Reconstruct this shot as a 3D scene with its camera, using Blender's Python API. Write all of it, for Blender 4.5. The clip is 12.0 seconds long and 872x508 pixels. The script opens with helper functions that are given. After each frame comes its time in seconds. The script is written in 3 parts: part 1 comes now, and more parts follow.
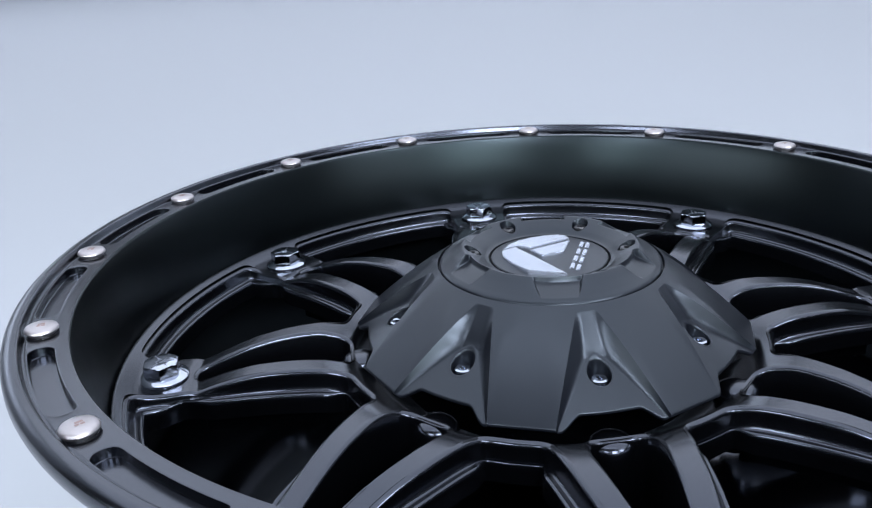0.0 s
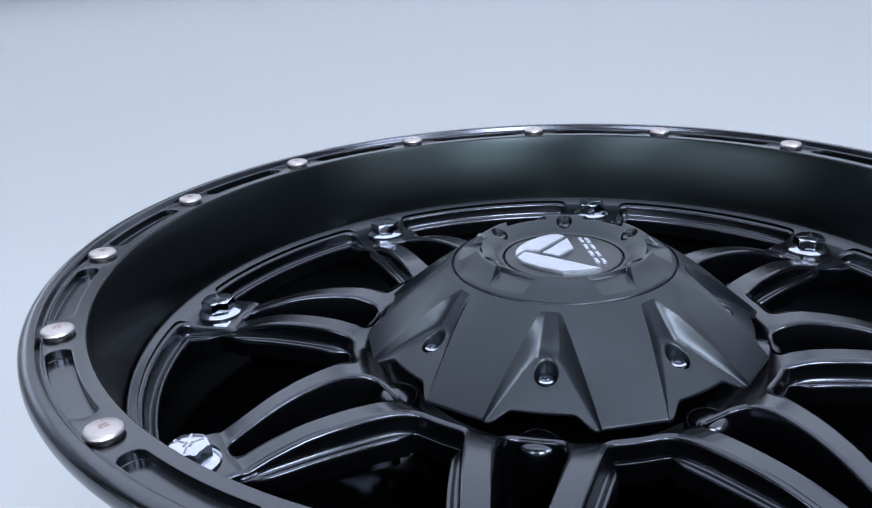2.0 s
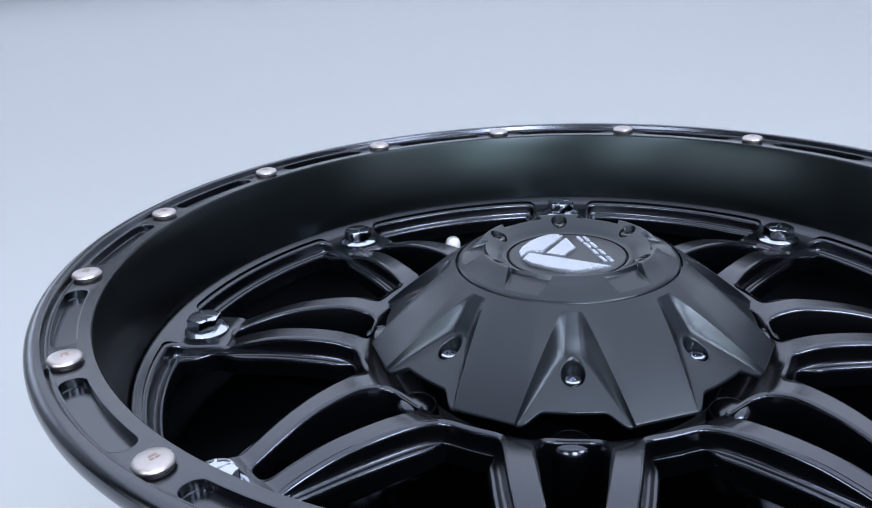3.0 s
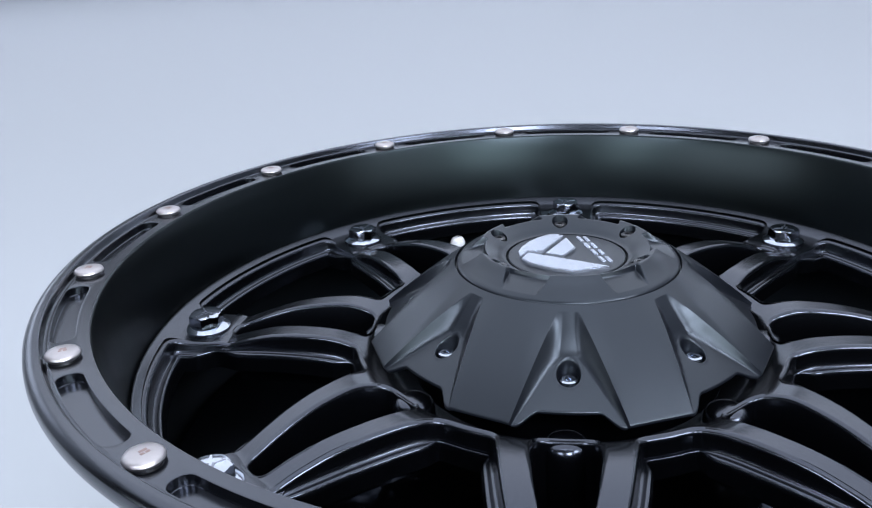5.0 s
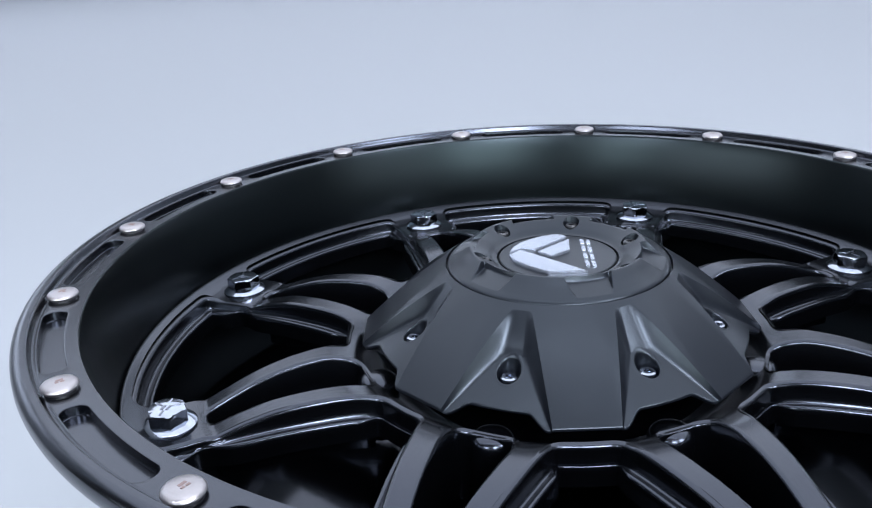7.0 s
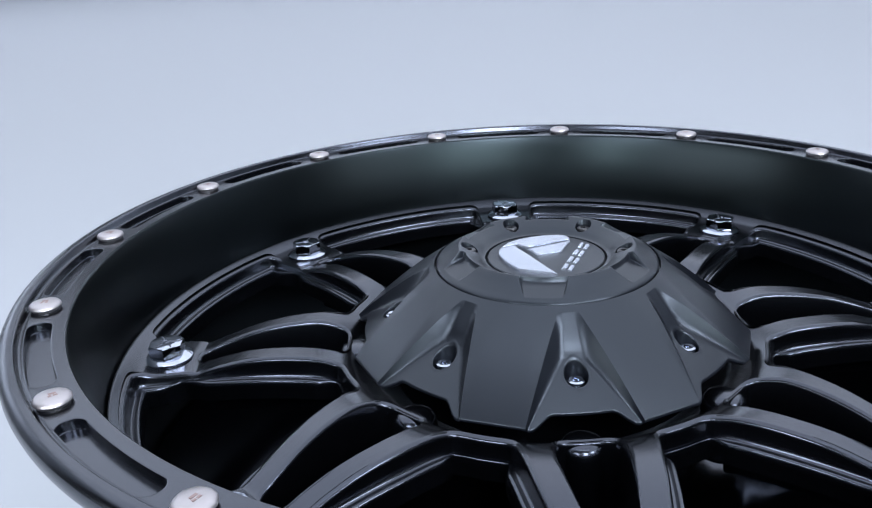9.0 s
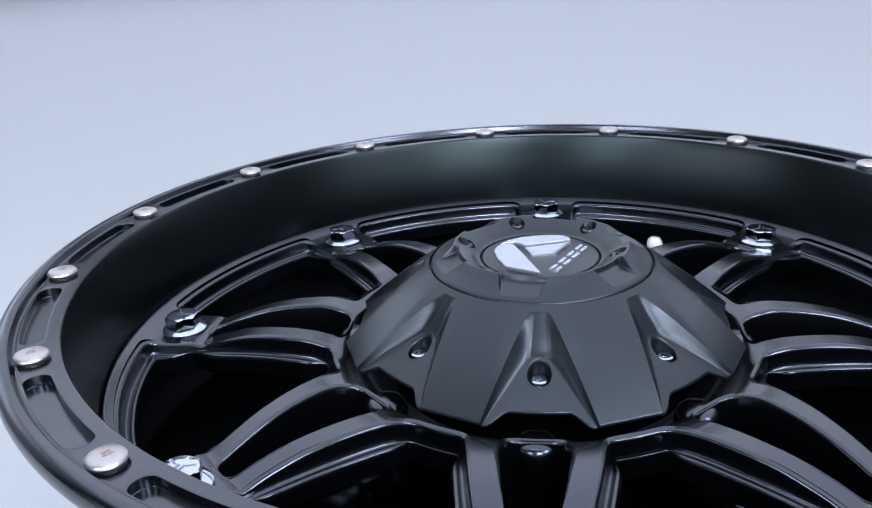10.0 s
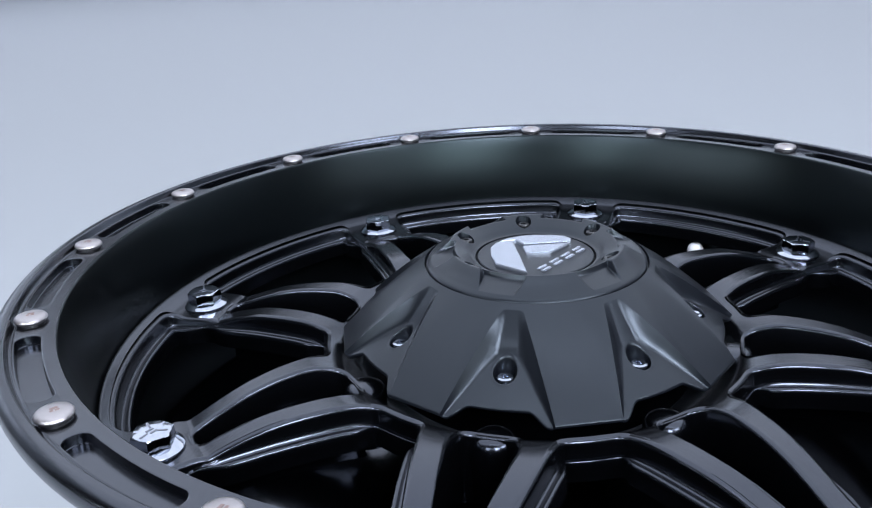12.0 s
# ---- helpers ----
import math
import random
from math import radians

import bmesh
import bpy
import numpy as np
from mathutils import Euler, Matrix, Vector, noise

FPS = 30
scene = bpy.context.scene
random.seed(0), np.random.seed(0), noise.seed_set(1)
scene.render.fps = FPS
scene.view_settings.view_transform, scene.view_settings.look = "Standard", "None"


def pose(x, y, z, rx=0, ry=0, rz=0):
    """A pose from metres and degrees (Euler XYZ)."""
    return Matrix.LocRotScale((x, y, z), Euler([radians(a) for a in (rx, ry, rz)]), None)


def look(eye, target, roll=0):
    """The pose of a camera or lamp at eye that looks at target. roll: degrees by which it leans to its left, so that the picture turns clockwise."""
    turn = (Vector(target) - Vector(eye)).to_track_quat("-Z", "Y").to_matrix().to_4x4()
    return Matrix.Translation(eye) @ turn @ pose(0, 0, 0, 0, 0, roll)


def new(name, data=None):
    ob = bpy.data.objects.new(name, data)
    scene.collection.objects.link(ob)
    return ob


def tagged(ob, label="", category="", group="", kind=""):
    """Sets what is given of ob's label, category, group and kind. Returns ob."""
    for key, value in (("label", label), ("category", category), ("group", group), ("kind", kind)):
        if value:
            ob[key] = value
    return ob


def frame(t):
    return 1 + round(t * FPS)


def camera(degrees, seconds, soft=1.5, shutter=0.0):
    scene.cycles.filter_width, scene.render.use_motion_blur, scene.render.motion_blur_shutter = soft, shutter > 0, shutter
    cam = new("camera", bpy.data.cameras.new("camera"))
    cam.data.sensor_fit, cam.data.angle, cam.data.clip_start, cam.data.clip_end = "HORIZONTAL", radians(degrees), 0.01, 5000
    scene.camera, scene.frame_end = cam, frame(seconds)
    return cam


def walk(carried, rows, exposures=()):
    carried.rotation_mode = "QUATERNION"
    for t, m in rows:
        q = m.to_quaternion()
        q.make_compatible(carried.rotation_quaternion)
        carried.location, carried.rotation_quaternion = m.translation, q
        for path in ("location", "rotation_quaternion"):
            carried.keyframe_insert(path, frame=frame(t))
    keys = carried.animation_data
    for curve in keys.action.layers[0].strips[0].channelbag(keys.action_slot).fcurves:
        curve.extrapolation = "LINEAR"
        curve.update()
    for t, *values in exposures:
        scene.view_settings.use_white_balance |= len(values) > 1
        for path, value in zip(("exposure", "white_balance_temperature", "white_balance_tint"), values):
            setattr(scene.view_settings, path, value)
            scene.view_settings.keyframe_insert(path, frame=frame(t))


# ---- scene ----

TAU = 2 * math.pi
Z0 = 0.255            # height of the wheel's front lip above the table top
SOLE = -0.235         # the wheel's back flange, in the wheel's own space
BOLT = radians(15.2)  # angle of the first lip bolt in the wheel's own space

# ---- camera: it stands still; the wheel turns before it ----
cam = camera(53.6, 12.0, soft=1.2)
EYE = Vector((0.0, -0.4604, 0.1647 + Z0))
yaw, pitch = radians(-8.21), radians(-21.22)
AIM = EYE + Vector((math.sin(yaw) * math.cos(pitch), math.cos(yaw) * math.cos(pitch), math.sin(pitch)))
walk(cam, [(0.0, look(EYE, AIM, -3.02)), (12.0, look(EYE, AIM, -3.02))],
     exposures=[(0.0, 0.0), (11.4, 0.0), (12.0, -0.15)])

# ---- light: a photo studio, soft boxes over a pale sweep ----
world = bpy.data.worlds.new("studio")
scene.world = world
world.use_nodes = True
world.node_tree.nodes["Background"].inputs[0].default_value = (0.5, 0.56, 0.7, 1)
world.node_tree.nodes["Background"].inputs[1].default_value = 0.12


def softbox(name, eye, target, wide, high, watts, colour, spread=180):
    data = bpy.data.lights.new(name, "AREA")
    data.shape, data.size, data.size_y, data.energy, data.color = "RECTANGLE", wide, high, watts, colour
    data.spread = radians(spread)
    ob = new(name, data)
    ob.matrix_world = look(eye, target)
    return ob


COOL = (0.775, 0.845, 1.0)
softbox("softbox_ceiling", (0.0, 2.45, 3.45), (0.0, 2.45, 0), 8.6, 7.5, 400, COOL)
softbox("strip_light", (0.1, -0.55, 2.1), (0.1, -0.1, 0), 1.5, 0.10, 3.5, COOL)
softbox("softbox_side", (-0.85, -1.65, 1.30), (0, 0.0, 0.22), 0.6, 0.45, 14, COOL)
softbox("softbox_side", (0.52, -1.70, 1.42), (0, 0.0, 0.22), 0.6, 0.6, 37, COOL)
softbox("softbox_side", (1.35, -0.95, 1.45), (0, 0.0, 0.22), 0.6, 0.55, 20, COOL)
# unseen fills, added to brighten the sweep and pale side flats that the paint reflects
softbox("wash_fill", (0.0, 4.2, 2.5), (0, 7.5, 2.1), 6.8, 0.6, 160, COOL, 75)
softbox("wash_fill", (-2.8, 3.9, 2.4), (-4.6, 3.9, 2.1), 4.0, 0.5, 98, COOL, 75)
softbox("wash_fill", (2.8, 5.2, 2.4), (4.6, 5.2, 2.1), 2.4, 0.5, 52, COOL, 75)
softbox("softbox_front", (0.78, -1.80, 0.58), (0.05, 0, 0.3), 0.86, 0.80, 14.0, (0.80, 0.96, 1.0))
softbox("softbox_front", (-0.66, -1.80, 0.58), (0.05, 0, 0.3), 0.52, 0.80, 8.2, (0.80, 0.95, 1.0))
# two weak fills, added so the barrel's sheen fades out sideways
softbox("softbox_front", (-1.75, -1.35, 0.64), (0.05, 0, 0.3), 1.40, 0.60, 10.0, (0.84, 0.92, 1.0))
softbox("softbox_front", (1.75, -1.25, 0.64), (0.05, 0, 0.3), 1.10, 0.60, 5.0, (0.84, 0.92, 1.0))


# ---- materials ----
def material(name, colour, rough, metal=0.0, vary=0.15, scale=60.0, bump=0.02, bump_scale=900.0, coat=0.0, spec=0.5, tint=(1, 1, 1)):
    """A surface with a coarse variation of colour and gloss, a fine one, and a fine relief."""
    m = bpy.data.materials.new(name)
    m.use_nodes = True
    t = m.node_tree
    b = t.nodes["Principled BSDF"]
    co = t.nodes.new("ShaderNodeTexCoord")
    coarse = t.nodes.new("ShaderNodeTexNoise")
    coarse.inputs["Scale"].default_value, coarse.inputs["Detail"].default_value = scale, 4
    fine = t.nodes.new("ShaderNodeTexNoise")
    fine.inputs["Scale"].default_value, fine.inputs["Detail"].default_value = bump_scale, 3
    t.links.new(co.outputs["Object"], coarse.inputs["Vector"])
    t.links.new(co.outputs["Object"], fine.inputs["Vector"])
    ramp = t.nodes.new("ShaderNodeMix")
    ramp.data_type = "RGBA"
    ramp.inputs[6].default_value = (*[c * (1 - vary) for c in colour], 1)
    ramp.inputs[7].default_value = (*[min(1, c * (1 + vary)) for c in colour], 1)
    t.links.new(coarse.outputs["Fac"], ramp.inputs[0])
    t.links.new(ramp.outputs[2], b.inputs["Base Color"])
    gloss = t.nodes.new("ShaderNodeMapRange")
    gloss.inputs[1].default_value, gloss.inputs[2].default_value = 0.3, 0.7
    gloss.inputs[3].default_value, gloss.inputs[4].default_value = rough * 0.95, rough * 1.05
    t.links.new(coarse.outputs["Fac"], gloss.inputs[0])
    t.links.new(gloss.outputs[0], b.inputs["Roughness"])
    relief = t.nodes.new("ShaderNodeBump")
    relief.inputs["Strength"].default_value, relief.inputs["Distance"].default_value = bump, 0.001
    t.links.new(fine.outputs["Fac"], relief.inputs["Height"])
    t.links.new(relief.outputs["Normal"], b.inputs["Normal"])
    b.inputs["Metallic"].default_value = metal
    b.inputs["Coat Weight"].default_value, b.inputs["Coat Roughness"].default_value = coat, 0.09
    b.inputs["Specular IOR Level"].default_value = spec
    b.inputs["Specular Tint"].default_value = (*tint, 1)
    return m


PAINT = material("satin_black_paint", (0.0006, 0.0007, 0.0010), 0.22, bump=0.015, bump_scale=1800, spec=0.98, coat=0.06, tint=(0.76, 0.83, 1.0))
BARREL = material("satin_black_barrel_paint", (0.0004, 0.0005, 0.0006), 0.30, bump=0.0, bump_scale=1800, spec=0.45, tint=(0.74, 0.92, 1.0))
COVER = material("matte_black_plastic", (0.0040, 0.0046, 0.0070), 0.31, bump=0.05, bump_scale=2500, spec=0.60, tint=(0.80, 0.90, 1.0))
CHROME = material("zinc_chrome", (0.46, 0.49, 0.56), 0.08, metal=1.0, vary=0.2, scale=250, bump=0.05, bump_scale=600)
STEEL = material("brushed_rivet_steel", (0.45, 0.42, 0.42), 0.40, metal=1.0, vary=0.12, scale=300, bump=0.06)
SILVER = material("silver_emblem", (0.56, 0.59, 0.66), 0.26, metal=0.8, vary=0.03, bump=0.0)
BLACK_STEEL = material("black_oxide_steel", (0.012, 0.012, 0.014), 0.3, spec=0.7)
STAMP = material("shallow_steel_stamping", (0.36, 0.27, 0.25), 0.5, metal=1.0)
MARK = material("dull_stamping", (0.27, 0.285, 0.33), 0.3, metal=1.0)
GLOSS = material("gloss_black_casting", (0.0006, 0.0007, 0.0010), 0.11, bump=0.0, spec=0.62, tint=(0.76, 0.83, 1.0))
WHITE = material("white_plastic", (0.8, 0.8, 0.8), 0.4, vary=0.05)
SWEEP = material("pale_paper", (0.413, 0.428, 0.447), 0.85, vary=0.015, scale=3, bump=0.02, bump_scale=300, spec=0.2)
DARK = material("dark_studio_wall", (0.03, 0.03, 0.034), 0.8, vary=0.2, scale=4)
RUBBER = material("black_rubber", (0.004, 0.004, 0.004), 0.9, vary=0.2, spec=0.1)


# ---- mesh helpers ----
def part(name, bm, mat, parent=None, label="", smooth=True, angle=35):
    me = bpy.data.meshes.new(name)
    bm.normal_update()
    for f in bm.faces:
        f.smooth = smooth
    if smooth:
        for e in bm.edges:
            if len(e.link_faces) == 2 and e.calc_face_angle(0) > radians(angle):
                e.smooth = False
    bm.to_mesh(me)
    bm.free()
    me.materials.append(mat)
    ob = new(name, me)
    ob.parent = parent
    if label:
        ob["label"] = label
    return ob


def again(ob, m):
    """Another part on the same mesh, at the pose m in its parent's space."""
    o = ob.copy()
    scene.collection.objects.link(o)
    o.matrix_basis = m
    return o


def grid(bm, rows, closed=True):
    """Faces between rows of points, wound so that rows that go outwards face up."""
    vs = [[bm.verts.new(p) for p in row] for row in rows]
    n = len(rows[0])
    for a, b in zip(vs, vs[1:]):
        for i in range(n if closed else n - 1):
            j = (i + 1) % n
            bm.faces.new((a[i], b[i], b[j], a[j]))
    return vs


def turned(profile, steps):
    """A closed turned shape from a list of (r, z)."""
    bm = bmesh.new()
    grid(bm, [[(r * math.cos(TAU * i / steps), r * math.sin(TAU * i / steps), z) for i in range(steps)] for r, z in profile])
    return bm


def step(x, a, b):
    t = min(1.0, max(0.0, (x - a) / (b - a)))
    return t * t * (3 - 2 * t)


def line(x, pts):
    """Smooth curve through points (x, y) in order."""
    if x <= pts[0][0]:
        return pts[0][1]
    for k in range(len(pts) - 1):
        (x0, y0), (x1, y1) = pts[k], pts[k + 1]
        if x <= x1:
            m0 = (y1 - pts[k - 1][1]) / (x1 - pts[k - 1][0]) if k else (y1 - y0) / (x1 - x0)
            m1 = (pts[k + 2][1] - y0) / (pts[k + 2][0] - x0) if k + 2 < len(pts) else (y1 - y0) / (x1 - x0)
            h = x1 - x0
            t = (x - x0) / h
            return ((2 * t**3 - 3 * t**2 + 1) * y0 + (t**3 - 2 * t**2 + t) * h * m0
                    + (-2 * t**3 + 3 * t**2) * y1 + (t**3 - t**2) * h * m1)
    return pts[-1][1]


# ---- the studio ----
def build_studio():
    bm = bmesh.new()
    prof = [(-6.0, 0.0), (6.0, 0.0)] + [(6.0 + 1.5 * math.sin(a), 1.5 - 1.5 * math.cos(a)) for a in [radians(7.5 * k) for k in range(1, 13)]] + [(7.5, 3.6)]
    vs = [[bm.verts.new((x, y, z)) for x in (-5.0, 5.0)] for y, z in prof]
    for a, b in zip(vs, vs[1:]):
        bm.faces.new((a[0], a[1], b[1], b[0]))
    floor = part("floor", bm, SWEEP)
    tagged(floor, "pale blue-white seamless paper sweep under the wheel", "floor", kind="structure")

    def slab(name, x0, x1, y0, y1, z0, z1, label, mat=DARK):
        bm = bmesh.new()
        bmesh.ops.create_cube(bm, size=1, matrix=Matrix.LocRotScale(((x0 + x1) / 2, (y0 + y1) / 2, (z0 + z1) / 2), None, (x1 - x0, y1 - y0, z1 - z0)))
        tagged(part(name, bm, mat, smooth=False), label, "wall", kind="structure")

    slab("wall_west", -5.2, -5.0, -6.2, 7.7, 0, 3.6, "dark grey plain studio wall")
    slab("wall_east", 5.0, 5.2, -6.2, 7.7, 0, 3.6, "dark grey plain studio wall")
    # pale flats added out of view, for the black paint to reflect
    slab("reflector_west", -4.7, -4.6, 0.0, 6.6, 0, 3.5, "pale blue-white reflector flat added out of view beside the sweep", SWEEP)
    slab("reflector_east", 4.6, 4.7, 0.0, 6.6, 0, 3.5, "pale blue-white reflector flat added out of view beside the sweep", SWEEP)
    slab("wall_south", -5.0, 5.0, -6.2, -6.0, 0, 3.6, "dark grey plain studio wall")
    slab("ceiling", -5.2, 5.2, -6.2, 7.7, 3.6, 3.7, "dark grey plain studio ceiling")


# ---- the wheel ----
def spoke_height(r):
    return line(r, [(0.085, -0.0740), (0.099, -0.0690), (0.1055, -0.0612), (0.1105, -0.0564), (0.1150, -0.0536), (0.119, -0.0516), (0.130, -0.0486), (0.148, -0.0482), (0.165, -0.0501),
                    (0.180, -0.0540), (0.189, -0.0570), (0.1942, -0.0588), (0.1960, -0.0587), (0.1978, -0.0580), (0.200, -0.0578), (0.217, -0.0576), (0.2245, -0.0554), (0.2285, -0.0534),
                    (0.2318, -0.0517), (0.2335, -0.0509), (0.2343, -0.0508), (0.2349, -0.0512), (0.2356, -0.0530)])


def arc_corner(p0, p1, p2, radius, n=6):
    """Points that round the corner p1 between p0 and p2."""
    p0, p1, p2 = Vector(p0), Vector(p1), Vector(p2)
    a, b = (p0 - p1).normalized(), (p2 - p1).normalized()
    half = a.angle(b) / 2
    cut = min(radius / math.tan(half), 0.45 * (p0 - p1).length, 0.45 * (p2 - p1).length)
    s, e = p1 + a * cut, p1 + b * cut
    return [(s * (1 - t) ** 2 + p1 * 2 * t * (1 - t) + e * t * t) for t in [k / n for k in range(n + 1)]]


def dense(loop, gap, closed=False):
    out = []
    n = len(loop)
    for i in range(n if closed else n - 1):
        a, b = Vector(loop[i]), Vector(loop[(i + 1) % n])
        k = max(1, int((b - a).length / gap))
        out += [a + (b - a) * (j / k) for j in range(k)]
    if not closed:
        out.append(Vector(loop[-1]))
    return out


def polar(r, deg):
    return Vector((r * math.cos(radians(deg)), r * math.sin(radians(deg))))


WIN_IN, WIN_OUT = 0.1190, 0.2272
RIM_RINGS = (0.2322, 0.2330, 0.2337, 0.2343, 0.2347, 0.2350, 0.2353)
SIDE = [(0.131, 0.0312), (0.150, 0.0275), (0.170, 0.0236), (0.185, 0.0210), (0.195, 0.0201), (0.204, 0.0203)]


def half_window():
    """The window's edge from its inner middle to its outer middle, beside the spoke pair at angle 0."""
    inner = [polar(WIN_IN, d) for d in (22.5, 21.6, 20.6)]
    side = [Vector((math.sqrt(r * r - v * v), v)) for r, v in SIDE]
    outer = [polar(WIN_OUT, d) for d in (8.5, 10, 12, 14, 16, 18, 20, 22.5)]
    c1 = polar(WIN_IN, 15.6)
    c2 = polar(WIN_OUT, 5.6)
    pts = inner[:-1] + arc_corner(inner[-1], c1, side[0], 0.009, 9) + side[1:-1] + arc_corner(side[-1], c2, outer[0], 0.007) + outer[1:]
    return pts


def slot_loop():
    """The slot between the two bars of a spoke pair."""
    ks = [(0.1125, 0.0148), (0.130, 0.0155), (0.150, 0.0130), (0.170, 0.0098), (0.185, 0.0075), (0.1945, 0.0066)]
    a = [Vector((r, v)) for r, v in ks]
    b = [Vector((r, -v)) for r, v in reversed(ks)]
    raw = a + b
    pts = []
    n = len(raw)
    for i in range(n):
        if i in (0, n - 1):
            pts += arc_corner(raw[i - 1], raw[i], raw[(i + 1) % n], 0.010, 7)
        elif i in (len(a) - 1, len(a)):
            pts += arc_corner(raw[i - 1], raw[i], raw[(i + 1) % n], 0.005, 5)
        else:
            pts.append(raw[i])
    return pts


def inset(loop, d):
    """The closed loop moved by d to its left."""
    n = len(loop)
    out = []
    for i in range(n):
        t = (loop[(i + 1) % n] - loop[i - 1]).normalized()
        out.append(loop[i] + Vector((-t.y, t.x)) * d)
    return out


def smooth_loop(loop, times=2):
    for _ in range(times):
        n = len(loop)
        loop = [loop[i - 1] * 0.25 + loop[i] * 0.5 + loop[(i + 1) % n] * 0.25 for i in range(n)]
    return loop


def in_poly(p, loop):
    odd = False
    n = len(loop)
    for i in range(n):
        a, b = loop[i], loop[(i + 1) % n]
        if (a.y > p.y) != (b.y > p.y) and p.x < (b.x - a.x) * (p.y - a.y) / (b.y - a.y) + a.x:
            odd = not odd
    return odd


def full_window():
    """A whole window, wound counter-clockwise, its middle at 22.5 degrees."""
    half = dense(half_window(), 0.0022)
    c, s = math.cos(radians(45)), math.sin(radians(45))
    other = [Vector((c * p.x + s * p.y, s * p.x - c * p.y)) for p in reversed(half)]
    loop = half[:-1] + other[:-1]
    area = sum(a.x * b.y - b.x * a.y for a, b in zip(loop, loop[1:] + loop[:1]))
    return smooth_loop(loop if area > 0 else loop[::-1], 3)


def rotated(p, a):
    return Vector((p.x * math.cos(a) - p.y * math.sin(a), p.x * math.sin(a) + p.y * math.cos(a)))


def ledge_share(p):
    """How wide the lower ledge is: it shrinks beside the bolt pads."""
    deg = (math.degrees(math.atan2(p.y, p.x)) + 22.5) % 45 - 22.5
    return (1 - 0.85 * math.exp(-((p.length - 0.201) / 0.009) ** 2) * (abs(deg) < 10)) * (0.35 + 0.65 * step(p.length, 0.1200, 0.1300))


def build_spokes(wheel):
    from mathutils.geometry import delaunay_2d_cdt
    window = full_window()
    slot = smooth_loop(dense(slot_loop(), 0.002, True), 2)
    area = sum(a.x * b.y - b.x * a.y for a, b in zip(slot, slot[1:] + slot[:1]))
    slot = slot if area > 0 else slot[::-1]
    # the top skin of one eighth, between two windows' middles
    edge_w = inset(window, -0.0027)
    edge_s = inset(slot, -0.0023)
    low, high = [rotated(p, -radians(45)) for p in edge_w], edge_w
    verts, edges = [], []

    def add_loop(loop, closed=True):
        k = len(verts)
        verts.extend(Vector((p.x, p.y)) for p in loop)
        m = len(loop)
        edges.extend((k + i, k + (i + 1) % m) for i in range(m if closed else m - 1))

    add_loop(edge_s)
    add_loop(low)
    add_loop(high)
    h = radians(22.5)
    n = 40
    border = [Vector((0.0850 * math.cos(-h + 2 * h * i / n), 0.0850 * math.sin(-h + 2 * h * i / n))) for i in range(n + 1)]
    border += [Vector((r * math.cos(h), r * math.sin(h))) for r in (0.095, 0.105, 0.113)]
    border += [Vector((r * math.cos(h), r * math.sin(h))) for r in (0.228, 0.230, 0.2315, *RIM_RINGS)]
    border += [Vector((0.2356 * math.cos(h - 2 * h * i / 60), 0.2356 * math.sin(h - 2 * h * i / 60))) for i in range(61)]
    border += [Vector((r * math.cos(h), -r * math.sin(h))) for r in (*RIM_RINGS[::-1], 0.2315, 0.230, 0.228)]
    border += [Vector((r * math.cos(h), -r * math.sin(h))) for r in (0.113, 0.105, 0.095)]
    add_loop(border)
    for i in range(58):
        r = 0.0865 + 0.0026 * i
        m = max(2, int(2 * h * r / 0.0032))
        for j in range(1, m):
            p = Vector((r * math.cos(-h + 2 * h * j / m), r * math.sin(-h + 2 * h * j / m)))
            if r < 0.2315:
                verts.append(p)
    for r in RIM_RINGS:
        verts.extend(Vector((r * math.cos(-h + 2 * h * j / 70), r * math.sin(-h + 2 * h * j / 70))) for j in range(1, 70))
    vo, _, fo, _, _, _ = delaunay_2d_cdt([(*v,) for v in verts], edges, [], 0, 1e-6)
    vo = [Vector((v[0], v[1])) for v in vo]
    tris = []
    for f in fo:
        c = sum((vo[i] for i in f), Vector((0, 0))) / len(f)
        r, a = c.length, math.atan2(c.y, c.x)
        if not 0.0848 < r < 0.2357 or abs(a) > h:
            continue
        if in_poly(c, edge_s) or in_poly(c, low) or in_poly(c, high):
            continue
        tris.append(f)
    bm = bmesh.new()
    for k in range(8):
        a = BOLT + k * TAU / 8
        used = {}
        for f in tris:
            for i in f:
                if i not in used:
                    p = rotated(vo[i], a)
                    used[i] = bm.verts.new((p.x, p.y, spoke_height(vo[i].length)))
            fv = [used[i] for i in f]
            face = bm.faces.new(fv)
            face.normal_update()
            if face.normal.z < 0:
                face.normal_flip()
    def edge_height(r, dz):
        """The ledge below the edge dips less than the bars do."""
        low = step(-dz, 0.0030, 0.0095)
        return spoke_height(r) * (1 - low) + low * line(r, [(0.1000, -0.0600), (0.1190, -0.0518), (0.1300, -0.0493), (0.1480, -0.0489), (0.1650, -0.0498), (0.1800, -0.0512), (0.1950, -0.0525), (0.2100, -0.0531), (0.2272, -0.0531)])

